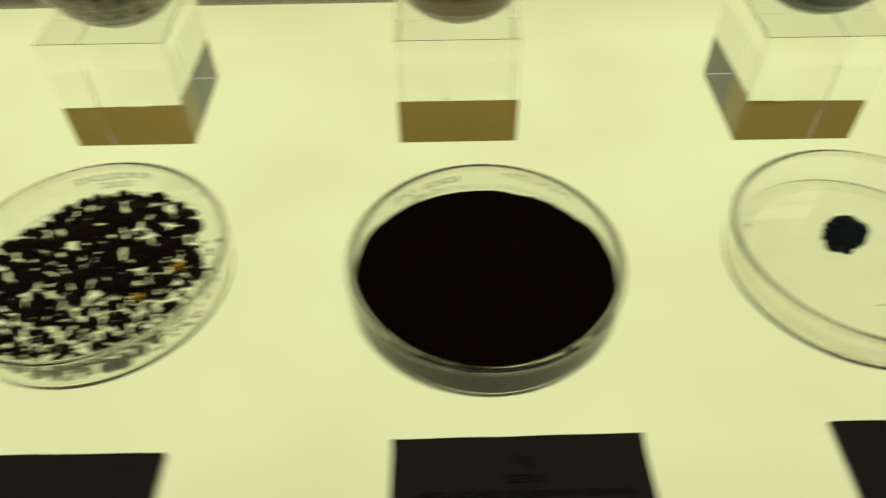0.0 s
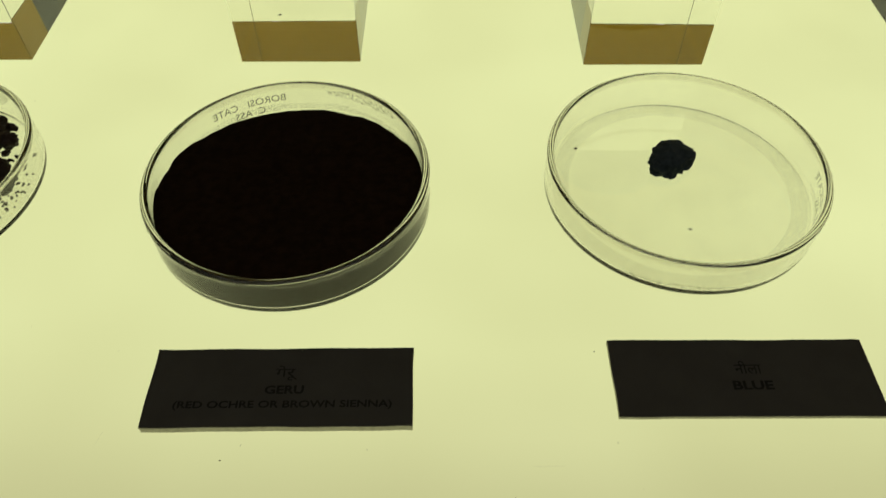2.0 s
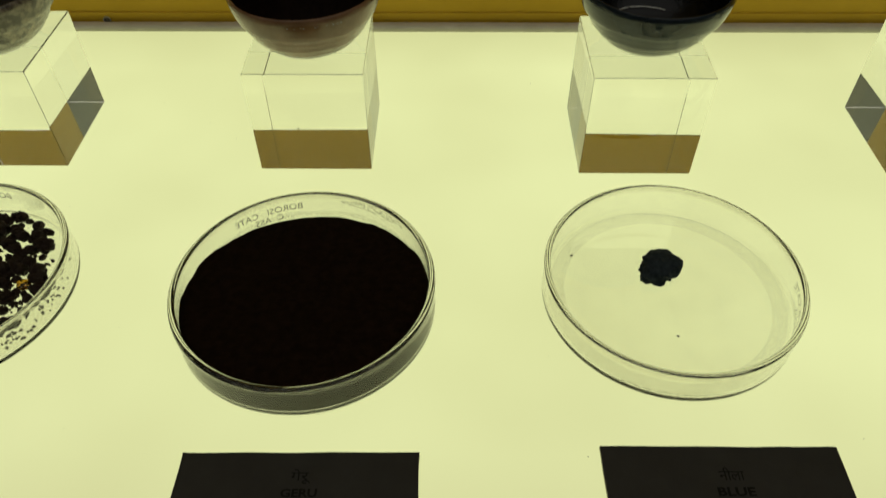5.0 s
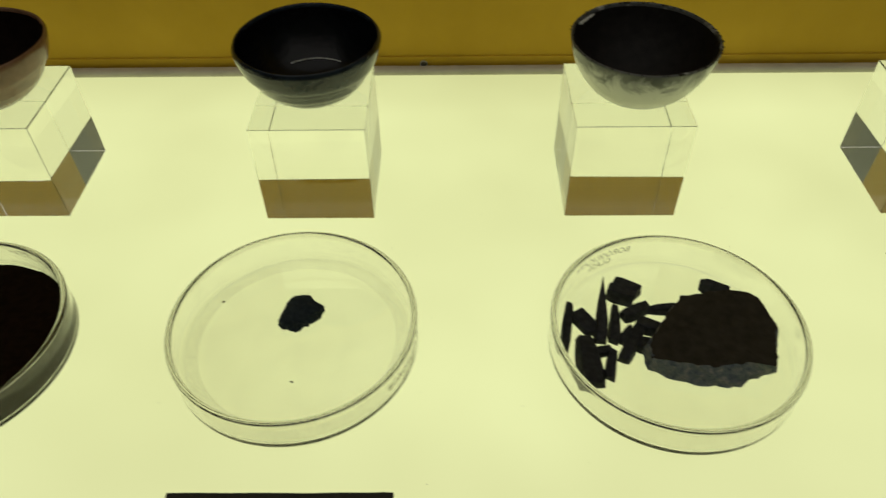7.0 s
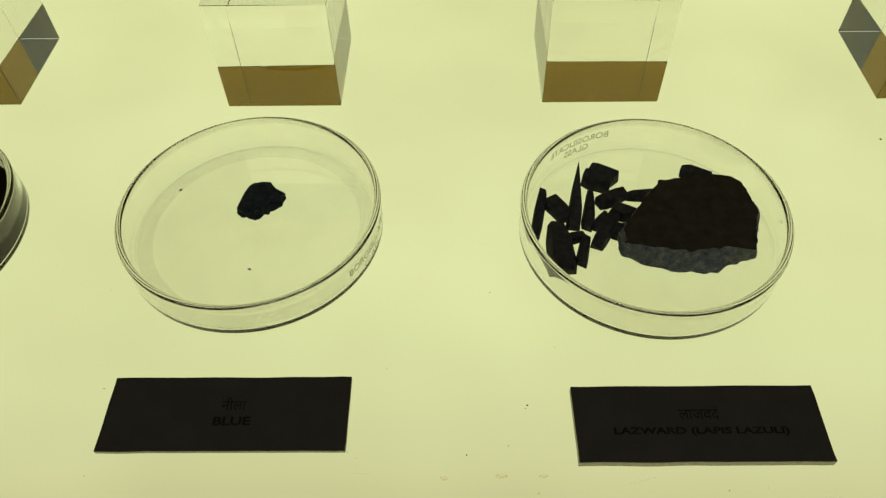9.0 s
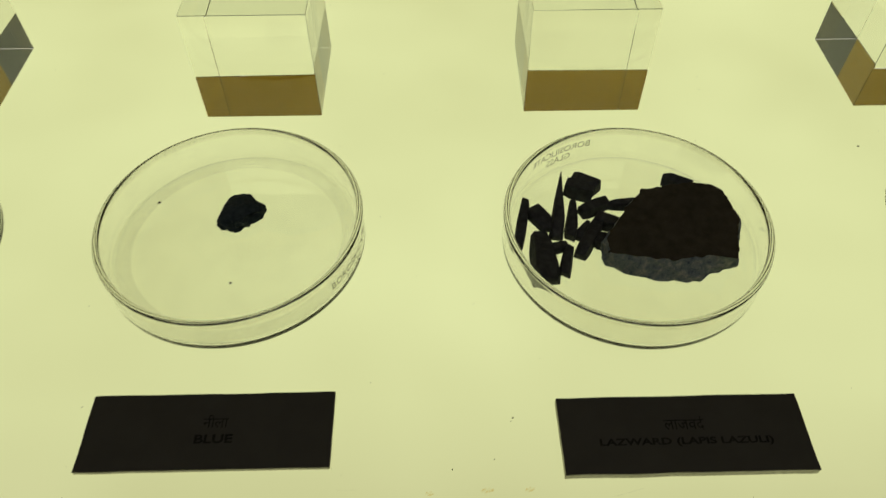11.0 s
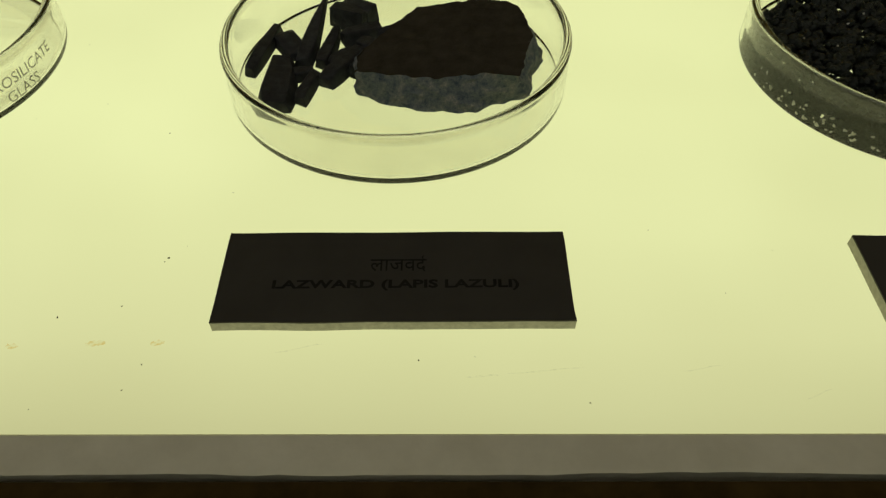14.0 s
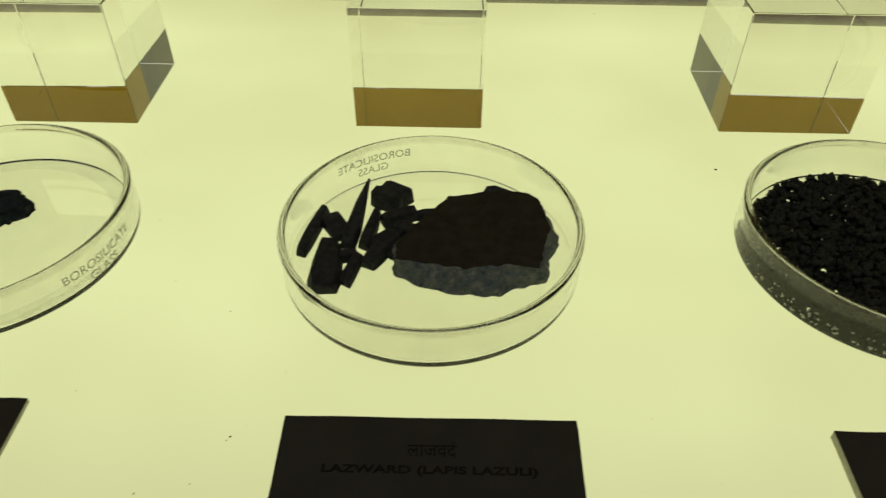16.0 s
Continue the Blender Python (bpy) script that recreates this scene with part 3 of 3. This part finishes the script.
ob = rock("pigment_lump", LUMP, [(x * 0.84, y * 0.80) for x, y in LUMP], lambda x, y: 0.0068 + 0.12 * y - 24 * (x * x + y * y), M_LUMP, None, 120, 9, 0.0016, 0.0008)
tagged(ob, "small rough blue-black pigment lump lying in a dish", "pigment lump")
ob.matrix_basis = pose(0.1664, 0.2024, FLOOR - 0.0002)


# splinters beside the stone
def shard(x, y, length, width, high, angle, seed, tip=0.5, lift=0.0):
    """A broken splinter whose far end narrows to tip and stands lift above the floor."""
    rnd = random.Random(seed)
    rows = []
    for f, wide in ((0.0, rnd.uniform(0.72, 0.95)), (0.22, 1.0), (0.62, 0.55 + 0.45 * tip), (1.0, tip)):
        left, right = rnd.uniform(0.8, 1.0), rnd.uniform(0.8, 1.0)
        along = (f - 0.5) * length
        up = lift * f
        thick = high * (0.45 + 0.55 * min(1.0, wide))
        for side, k in ((1, left), (-1, right)):
            skew = rnd.uniform(-0.06, 0.06) * length
            rows.append((along + skew, side * k * wide * width / 2, up))
            rows.append((along + skew * 0.5 + rnd.uniform(-0.03, 0.03) * length, side * k * wide * width / 2 * rnd.uniform(0.55, 0.95), up + thick * rnd.uniform(0.75, 1.05)))
    bm = hull(rows)
    bmesh.ops.bevel(bm, geom=bm.edges[:], offset=0.00022, segments=1, affect="EDGES")
    low = min(v.co.z for v in bm.verts)
    for v in bm.verts:
        v.co.z -= low
    ob = part("stone_splinter", bm, M_SHARD)
    ob.matrix_basis = pose(x, y, FLOOR - 0.0001, 0, 0, angle)
    return tagged(ob, "dark slate-blue angular stone splinter", "stone splinter", "stone splinters in the dish")


for i, row in enumerate((
    (0.2764, 0.1965, 0.0235, 0.0052, 0.0050, 78, 0.75, 0.0), (0.2838, 0.1988, 0.0128, 0.0090, 0.0048, -65, 0.7, 0.0), (0.2911, 0.2040, 0.0310, 0.0066, 0.0050, 81, 0.06, 0.0062),
    (0.2957, 0.1972, 0.0185, 0.0060, 0.0055, 80, 0.5, 0.0), (0.3035, 0.2165, 0.0115, 0.0074, 0.0086, -33, 0.8, 0.0), (0.3008, 0.2128, 0.0112, 0.0076, 0.0090, -25, 0.85, 0.0),
    (0.3052, 0.2040, 0.0130, 0.0064, 0.0062, 28, 0.8, 0.0), (0.2997, 0.1925, 0.0100, 0.0045, 0.0045, 60, 0.5, 0.0), (0.3018, 0.1886, 0.0235, 0.0068, 0.0058, 62, 0.8, 0.0),
    (0.3096, 0.1962, 0.0095, 0.0080, 0.0070, -20, 0.8, 0.0), (0.3080, 0.1866, 0.0098, 0.0088, 0.0050, -12, 0.9, 0.0), (0.2832, 0.1790, 0.0235, 0.0122, 0.0062, 92, 0.7, 0.0),
    (0.2897, 0.1842, 0.0060, 0.0052, 0.0048, 15, 0.7, 0.0), (0.2917, 0.1776, 0.0135, 0.0054, 0.0045, 77, 0.75, 0.0), (0.3165, 0.2052, 0.0200, 0.0066, 0.0056, 184, 0.15, 0.001),
    (0.3412, 0.2168, 0.0125, 0.0068, 0.0058, -28, 0.9, 0.0))):
    x, y, l, w, h, a, tip, lift = row
    shard(x, y, l, w, h * 0.82, a, 300 + i, tip, lift)


# dark grains heaped in one dish
def grains(n, radius, levels, size, seed, taper=0.0, inner=0.0, a0=0.0, a1=360.0, back=0.0):
    rnd = np.random.RandomState(seed)
    bm = bmesh.new()
    bmesh.ops.create_icosphere(bm, subdivisions=1, radius=1.0)
    unit = np.array([v.co[:] for v in bm.verts])
    faces = np.array([[v.index for v in f.verts] for f in bm.faces])
    bm.free()
    verts, polys, k = [], [], 0
    for level in levels:
        for _ in range(n):
            r, a = math.sqrt(inner ** 2 + (radius ** 2 - inner ** 2) * rnd.rand()), radians(a0 + (a1 - a0) * rnd.rand())
            r *= 1 - back * max(0.0, math.sin(a)) * (1 + 0.5 * noise.noise((7 * math.cos(a), 7 * math.sin(a), 2.0)))
            s = size * (0.6 + 0.8 * rnd.rand(3))
            q = Euler(rnd.rand(3) * 6.28).to_matrix()
            shape = unit * (0.75 + 0.5 * rnd.rand(len(unit), 1)) * s
            z = level + size * 0.5 * (rnd.rand() - 0.5) - taper * (1 + math.sin(a) * r / radius) * (1 + 0.5 * noise.noise((2.2 * math.cos(a), 2.2 * math.sin(a), r * 60)))
            pts = shape @ np.array(q) + (r * math.cos(a), r * math.sin(a), z)
            pts[:, 2] = np.maximum(pts[:, 2], 0.0)
            verts.append(pts)
            polys.append(faces + k)
            k += len(unit)
    me = bpy.data.meshes.new("grains")
    me.from_pydata(np.concatenate(verts).tolist(), [], np.concatenate(polys).tolist())
    return me


me = grains(1450, 0.0460, (0.0010, 0.0030, 0.0050, 0.0074), 0.00130, 11, 0.0030, 0.0, 0.0, 360.0, 0.075)
me.materials.append(M_GREEN)
ob = tagged(new("pigment_grains", me), "coarse dark green-black mineral grains heaped in a dish", "pigment grains", kind="stuff")
ob.matrix_basis = pose(0.4694, 0.1912, FLOOR)
me = grains(560, 0.0470, (0.0014, 0.0034, 0.0054, 0.0074, 0.0086), 0.00110, 12, 0.0030, 0.0460, 168, 372)
me.materials.append(M_GREEN)
ob = tagged(new("pigment_grains", me), "dark green-black grains packed against the dish wall", "pigment grains", kind="stuff")
ob.matrix_basis = pose(0.4694, 0.1912, FLOOR)
# white grains at the wall, also standing in for panel light through gaps
me = grains(24, 0.0474, (0.0010, 0.0014, 0.0022, 0.0032, 0.0048), 0.00060, 13, 0.0, 0.0471, 185, 305)
me.materials.append(M_WHITE_BIT)
ob = tagged(new("pale_bits", me), "white bits at the dish wall: mineral grains and painted-in light gaps", "mineral grains", kind="stuff")
ob.matrix_basis = pose(0.4694, 0.1912, FLOOR)

me = grains(22, 0.0440, (0.0086,), 0.00034, 14, 0.0030, 0.020, 0.0, 360.0, 0.075)
me.materials.append(M_WHITE_BIT)
ob = tagged(new("pale_bits", me), "few small white mineral grains lying on dark ones", "mineral grains", kind="stuff")
ob.matrix_basis = pose(0.4694, 0.1912, FLOOR)

# resin lumps and crumbs in the first dish
rnd = random.Random(5)
models = []
for k in range(10):
    bm = bmesh.new()
    bmesh.ops.create_icosphere(bm, subdivisions=3, radius=1.0)
    for v in bm.verts:
        c = v.co.copy()
        v.co = c * (1 + 0.42 * noise.noise(c * 1.4 + Vector((k * 3.1, 0, 0))) + 0.22 * noise.noise(c * 3.6 + Vector((k, 1, 0))) + 0.10 * noise.noise(c * 9 + Vector((k, 5, 0))))
        v.co.z = max(v.co.z, -0.8)
    me = bpy.data.meshes.new("resin_lump")
    bm.to_mesh(me)
    bm.free()
    me.materials.append(M_RESIN)
    models.append(me)
AMBER = ((0.0289, 0.0030, 0.0030), (0.0172, -0.0116, 0.0026))
placed = []
tries = 0
while len(placed) < 285 and tries < 30000:
    tries += 1
    r, a = 0.0435 * math.sqrt(rnd.random()), rnd.random() * 2 * math.pi
    x, y = r * math.cos(a), r * math.sin(a)
    sparse = y < -0.012 + 0.25 * x
    s = rnd.uniform(0.0011, 0.0027) if sparse else rnd.choice((0.0017, 0.0024, 0.0030, 0.0038)) * rnd.uniform(0.8, 1.1)
    s *= 1 if tries < 4000 else 0.6
    near = 0.95 if sparse else 0.80
    if x > 0.037 - 0.25 * abs(y) or any((x - p) ** 2 + (y - q) ** 2 < (near * (s + u)) ** 2 for p, q, u in placed) or any((x - p) ** 2 + (y - q) ** 2 < (0.9 * (s + u)) ** 2 for p, q, u in AMBER):
        continue
    placed.append((x, y, s))
    ob = new("resin_lump", models[rnd.randrange(10)])
    ob.matrix_basis = pose(-0.1185 + x, 0.1901 + y, FLOOR + 0.72 * s * 0.8, 0, 0, rnd.uniform(0, 360)) @ Matrix.Diagonal((s * rnd.uniform(0.8, 1.25), s * rnd.uniform(0.8, 1.2), s * 0.9, 1))
    tagged(ob, "dark brown resin lump lying in a dish", "resin lump", "resin lumps in the dish")
for x, y, s in AMBER:
    ob = tagged(lump("amber_lump", s, s * 0.9, s * 0.6, M_AMBER, x * 100, 0.16), "translucent amber resin lump among dark ones", "resin lump")
    ob.matrix_basis = pose(-0.1185 + x, 0.1901 + y, FLOOR)
me = grains(420, 0.0445, (0.0003,), 0.00055, 22, 0.0, 0.012, 225, 372)
me.materials.append(M_RESIN)
ob = tagged(new("resin_crumbs", me), "fine dark resin grit strewn in a dish", "crumbs", kind="stuff")
ob.matrix_basis = pose(-0.1185, 0.1901, FLOOR)
me = grains(330, 0.0445, (0.0003,), 0.00085, 21)
me.materials.append(M_RESIN)
ob = tagged(new("resin_crumbs", me), "fine dark resin crumbs strewn in a dish", "crumbs", kind="stuff")
ob.matrix_basis = pose(-0.1185, 0.1901, FLOOR)


# ---- name cards ----
def card_outline(w, d, seed):
    pts = []
    for (ax, ay), (bx, by) in (((0, 0), (w, 0)), ((w, 0), (w, d)), ((w, d), (0, d)), ((0, d), (0, 0))):
        n = 26 if ay == by else 9
        for i in range(n):
            f = i / n
            x, y = ax + (bx - ax) * f, ay + (by - ay) * f
            k = 0.0 if i == 0 else 0.00028
            pts.append((x + k * noise.noise((x * 70, y * 70, seed)), y + k * noise.noise((x * 70, y * 70, seed + 9))))
    return pts


def slab(outline, z0, z1):
    bm = bmesh.new()
    lo = [bm.verts.new((x, y, z0)) for x, y in outline]
    hi = [bm.verts.new((x, y, z1)) for x, y in outline]
    n = len(lo)
    for i in range(n):
        bm.faces.new((lo[i], lo[(i + 1) % n], hi[(i + 1) % n], hi[i]))
    bm.faces.new(hi)
    bm.faces.new(lo[::-1])
    bmesh.ops.recalc_face_normals(bm, faces=bm.faces[:])
    return bm


def card(x, y, w, d, rz, lines, label, seed, thick=0.0030):
    """A foam board card with its front left corner at x, y; lines: text, width, height, x, foot y."""
    root = empty("name_card", x, y, 0.0001, rz)
    out = card_outline(w, d, seed)
    part("core", slab(out, 0.0, thick - 0.0004), M_CORE, root, "pale foam core")
    part("face", slab(out, thick - 0.0004, thick), M_CARD, root)
    for body, tw, th, tx, ty, bold in lines:
        if body:
            part("lettering", fit_text(body, tw, th, tx, ty, thick + 0.00005, bold), M_INK, root, "black lettering")
        else:
            part("lettering", box(tx - tw / 2, tx + tw / 2, ty, ty + th, thick, thick + 0.0001), M_INK, root, "black bar of lettering")
    return tagged(root, label, "name card", "name cards in front of the dishes")


card(-0.1535, 0.0905, 0.0775, 0.0262, -0.2, (), "black name card on pale foam board lying on the panel", 1)
card(-0.0062, 0.0939, 0.0778, 0.0258, 0.6, (("\u0917\u0947\u0930\u0942", 0.0065, 0.0050, 0.0400, 0.0148, 0.0), ("GERU", 0.0115, 0.0028, 0.0400, 0.0103, 0.0003), ("(RED OCHRE OR BROWN SIENNA)", 0.0635, 0.0030, 0.0400, 0.0052, 0.0002)),
     "black name card lettered geru, red ochre or brown sienna", 2)
card(0.1312, 0.0983, 0.0782, 0.0258, 0.3, (("\u0928\u0940\u0932\u093e", 0.0080, 0.0045, 0.0410, 0.0138, 0.0), ("BLUE", 0.0120, 0.0030, 0.0412, 0.0085, 0.0003)),
     "thin black name card lettered blue", 3, 0.0016)
card(0.2810, 0.0944, 0.0772, 0.0256, 0.4, (("\u0932\u093e\u091c\u0935\u0926", 0.0126, 0.0036, 0.0392, 0.0136, 0.0), ("(", 0.0006, 0.0011, 0.0447, 0.0172, 0.0002), ("LAZWARD (LAPIS LAZULI)", 0.0540, 0.0030, 0.0388, 0.0083, 0.0003)),
     "black name card lettered lazward, lapis lazuli", 4)
card(0.4252, 0.0932, 0.0780, 0.0262, -0.3, (("DANA", 0.0135, 0.0030, 0.0155, 0.0080, 0.0003), ("", 0.0360, 0.0026, 0.0430, 0.0080, 0.0)),
     "black name card with dark lettering beside dark grains", 5)


# ---- screws, dust and smears ----
def screw(x, y, z, r, rx=0.0):
    root = empty("screw", x, y, z)
    root.matrix_basis = pose(x, y, z, rx)
    head = part("head", lathe([(0.0, -0.002), (r, -0.002), (r, 0.0004), (r * 0.9, 0.0008), (r * 0.55, 0.0011), (0.0, 0.0012)], 32), M_SCREW, root)
    for turn in (20, 110):
        bm = box(-r * 0.62, r * 0.62, -r * 0.11, r * 0.11, 0.0010, 0.00125)
        bmesh.ops.rotate(bm, cent=(0, 0, 0), matrix=Matrix.Rotation(radians(turn), 3, "Z"), verts=bm.verts[:])
        part("slot", bm, M_INK, head, "dark cross slot")
    part("washer", lathe([(r * 1.02, -0.0003), (r * 1.26, -0.0003), (r * 1.30, 0.0001), (r * 1.18, 0.0004), (r * 1.02, 0.0003), (r * 1.02, -0.0003)], 40, 0.05, x * 50), M_WASHER, root, "pale plastic washer", smooth=True)
    return tagged(root, "dark cross-head screw with a pale washer in the rail", "screw")


screw(0.0319, 0.0621, RAIL + 0.0002, 0.0020)
screw(0.4290, 0.0625, RAIL + 0.0002, 0.0020)
screw(0.2120, 0.4004, 0.0032, 0.0018, 90)
screw(-0.1240, 0.4004, 0.0032, 0.0018, 90)


def flecks():
    """Dust and grit strewn on the panel, with a few bigger flecks, one in place of a dead fly."""
    rnd = np.random.RandomState(3)
    verts, faces = [], []
    spots = [(0.018, 0.0855, 0.00045), (0.023, 0.090, 0.0003), (0.130, 0.091, 0.0003), (0.247, 0.098, 0.0004), (0.260, 0.101, 0.0003), (0.359, 0.077, 0.0004), (0.325, 0.087, 0.0003),
             (0.266, 0.080, 0.0003), (0.4255, 0.2405, 0.0009), (0.2668, 0.1150, 0.0006), (0.2661, 0.1138, 0.0004), (0.127, 0.121, 0.0005), (0.256, 0.160, 0.0003)]
    spots += [(rnd.uniform(-0.2, 0.56), rnd.uniform(0.068, 0.39), rnd.uniform(0.00010, 0.00026)) for _ in range(170)]
    for x, y, s in spots:
        s *= 0.8
        k = len(verts)
        a0, n = rnd.rand() * 6.28, 6
        st = rnd.uniform(0.4, 1.0)
        for i in range(n):
            a = 6.283 * i / n
            r = s * rnd.uniform(0.6, 1.1)
            px, py = r * math.cos(a), r * st * math.sin(a)
            verts.append((x + px * math.cos(a0) - py * math.sin(a0), y + px * math.sin(a0) + py * math.cos(a0), 0.0001))
        verts.append((x, y, 0.0001 + s * 0.6))
        faces += [(k + i, k + (i + 1) % n, k + n) for i in range(n)] + [tuple(k + i for i in range(n))[::-1]]
    me = bpy.data.meshes.new("dust_flecks")
    me.from_pydata(verts, [], faces)
    me.materials.append(M_SPECK)
    return new("dust_flecks", me)


tagged(flecks(), "dark dust flecks, one in place of a dead fly, on the light panel", "dust", kind="stuff")
for x, y, l, rz in ((0.2572, 0.0912, 0.0042, 4), (0.2702, 0.0913, 0.0030, 10), (0.2400, 0.0905, 0.0026, -4)):
    pts = [(l / 2 * math.cos(a) * (1 + 0.35 * noise.noise((3 * math.cos(a), 3 * math.sin(a), x * 90))), 0.0006 * math.sin(a) * (1 + 0.8 * noise.noise((5 * math.cos(a), 5 * math.sin(a), x * 70)))) for a in [6.283 * i / 26 for i in range(26)]]
    ob = tagged(part("paint_smear", slab(pts, 0.0, 0.00012), M_SMEAR), "thin dry ochre smear on the light panel", "paint smear")
    ob.matrix_basis = pose(x, y, 0.00005, 0, 0, rz)
M_SCRATCH = patchy("panel_scratch", (0.38, 0.35, 0.24), 900.0, 0.44, 0.07)
for x, y, l, w, rz in ((0.351, 0.0845, 0.016, 0.0003, 2), (0.338, 0.0832, 0.007, 0.0004, -3), (0.383, 0.0850, 0.008, 0.0003, 4), (-0.018, 0.092, 0.005, 0.0003, 60), (0.215, 0.092, 0.006, 0.0003, -12),
                       (0.300, 0.090, 0.010, 0.0003, 8), (0.110, 0.084, 0.009, 0.0003, -6), (0.405, 0.079, 0.006, 0.0003, 14)):
    pts = [(l / 2 * math.cos(a), w / 2 * math.sin(a) + 0.0004 * math.sin(math.cos(a) * 2)) for a in [6.283 * i / 20 for i in range(20)]]
    ob = tagged(part("scratch", slab(pts, 0.0, 0.00006), M_SCRATCH), "faint dusty scratch on the light panel", "scratch")
    ob.matrix_basis = pose(x, y, 0.00004, 0, 0, rz)
ob = tagged(part("dust_speck", hull([(-0.0009, -0.0002, 0), (0.0009, 0.0003, 0), (0, 0.0005, 0), (0, 0, 0.0004), (0.0003, -0.0004, 0)]), M_SPECK), "tiny dark fleck lying in a glass dish", "dust")
ob.matrix_basis = pose(0.1668, 0.1705, FLOOR - 0.0001, 0, 0, -35)
ob = tagged(part("dust_speck", hull([(-0.0008, -0.0006, 0), (0.0008, -0.0003, 0), (0, 0.0008, 0), (0, 0, 0.0005), (0.0005, 0.0005, 0)]), M_RESIN), "tiny brown crumb lying in a glass dish", "dust")
ob.matrix_basis = pose(0.1312, 0.2118, FLOOR - 0.0001)
ob = tagged(part("dust_speck", hull([(-0.0010, 0, -0.0002), (0.0010, 0, 0.0002), (0.0002, 0, 0.0005), (0, -0.0003, 0.0001), (0.0003, 0, -0.0003)]), M_SPECK), "tiny dark fleck clinging to an acrylic block", "dust")
ob.matrix_basis = pose(0.0125, 0.2674, 0.0237)
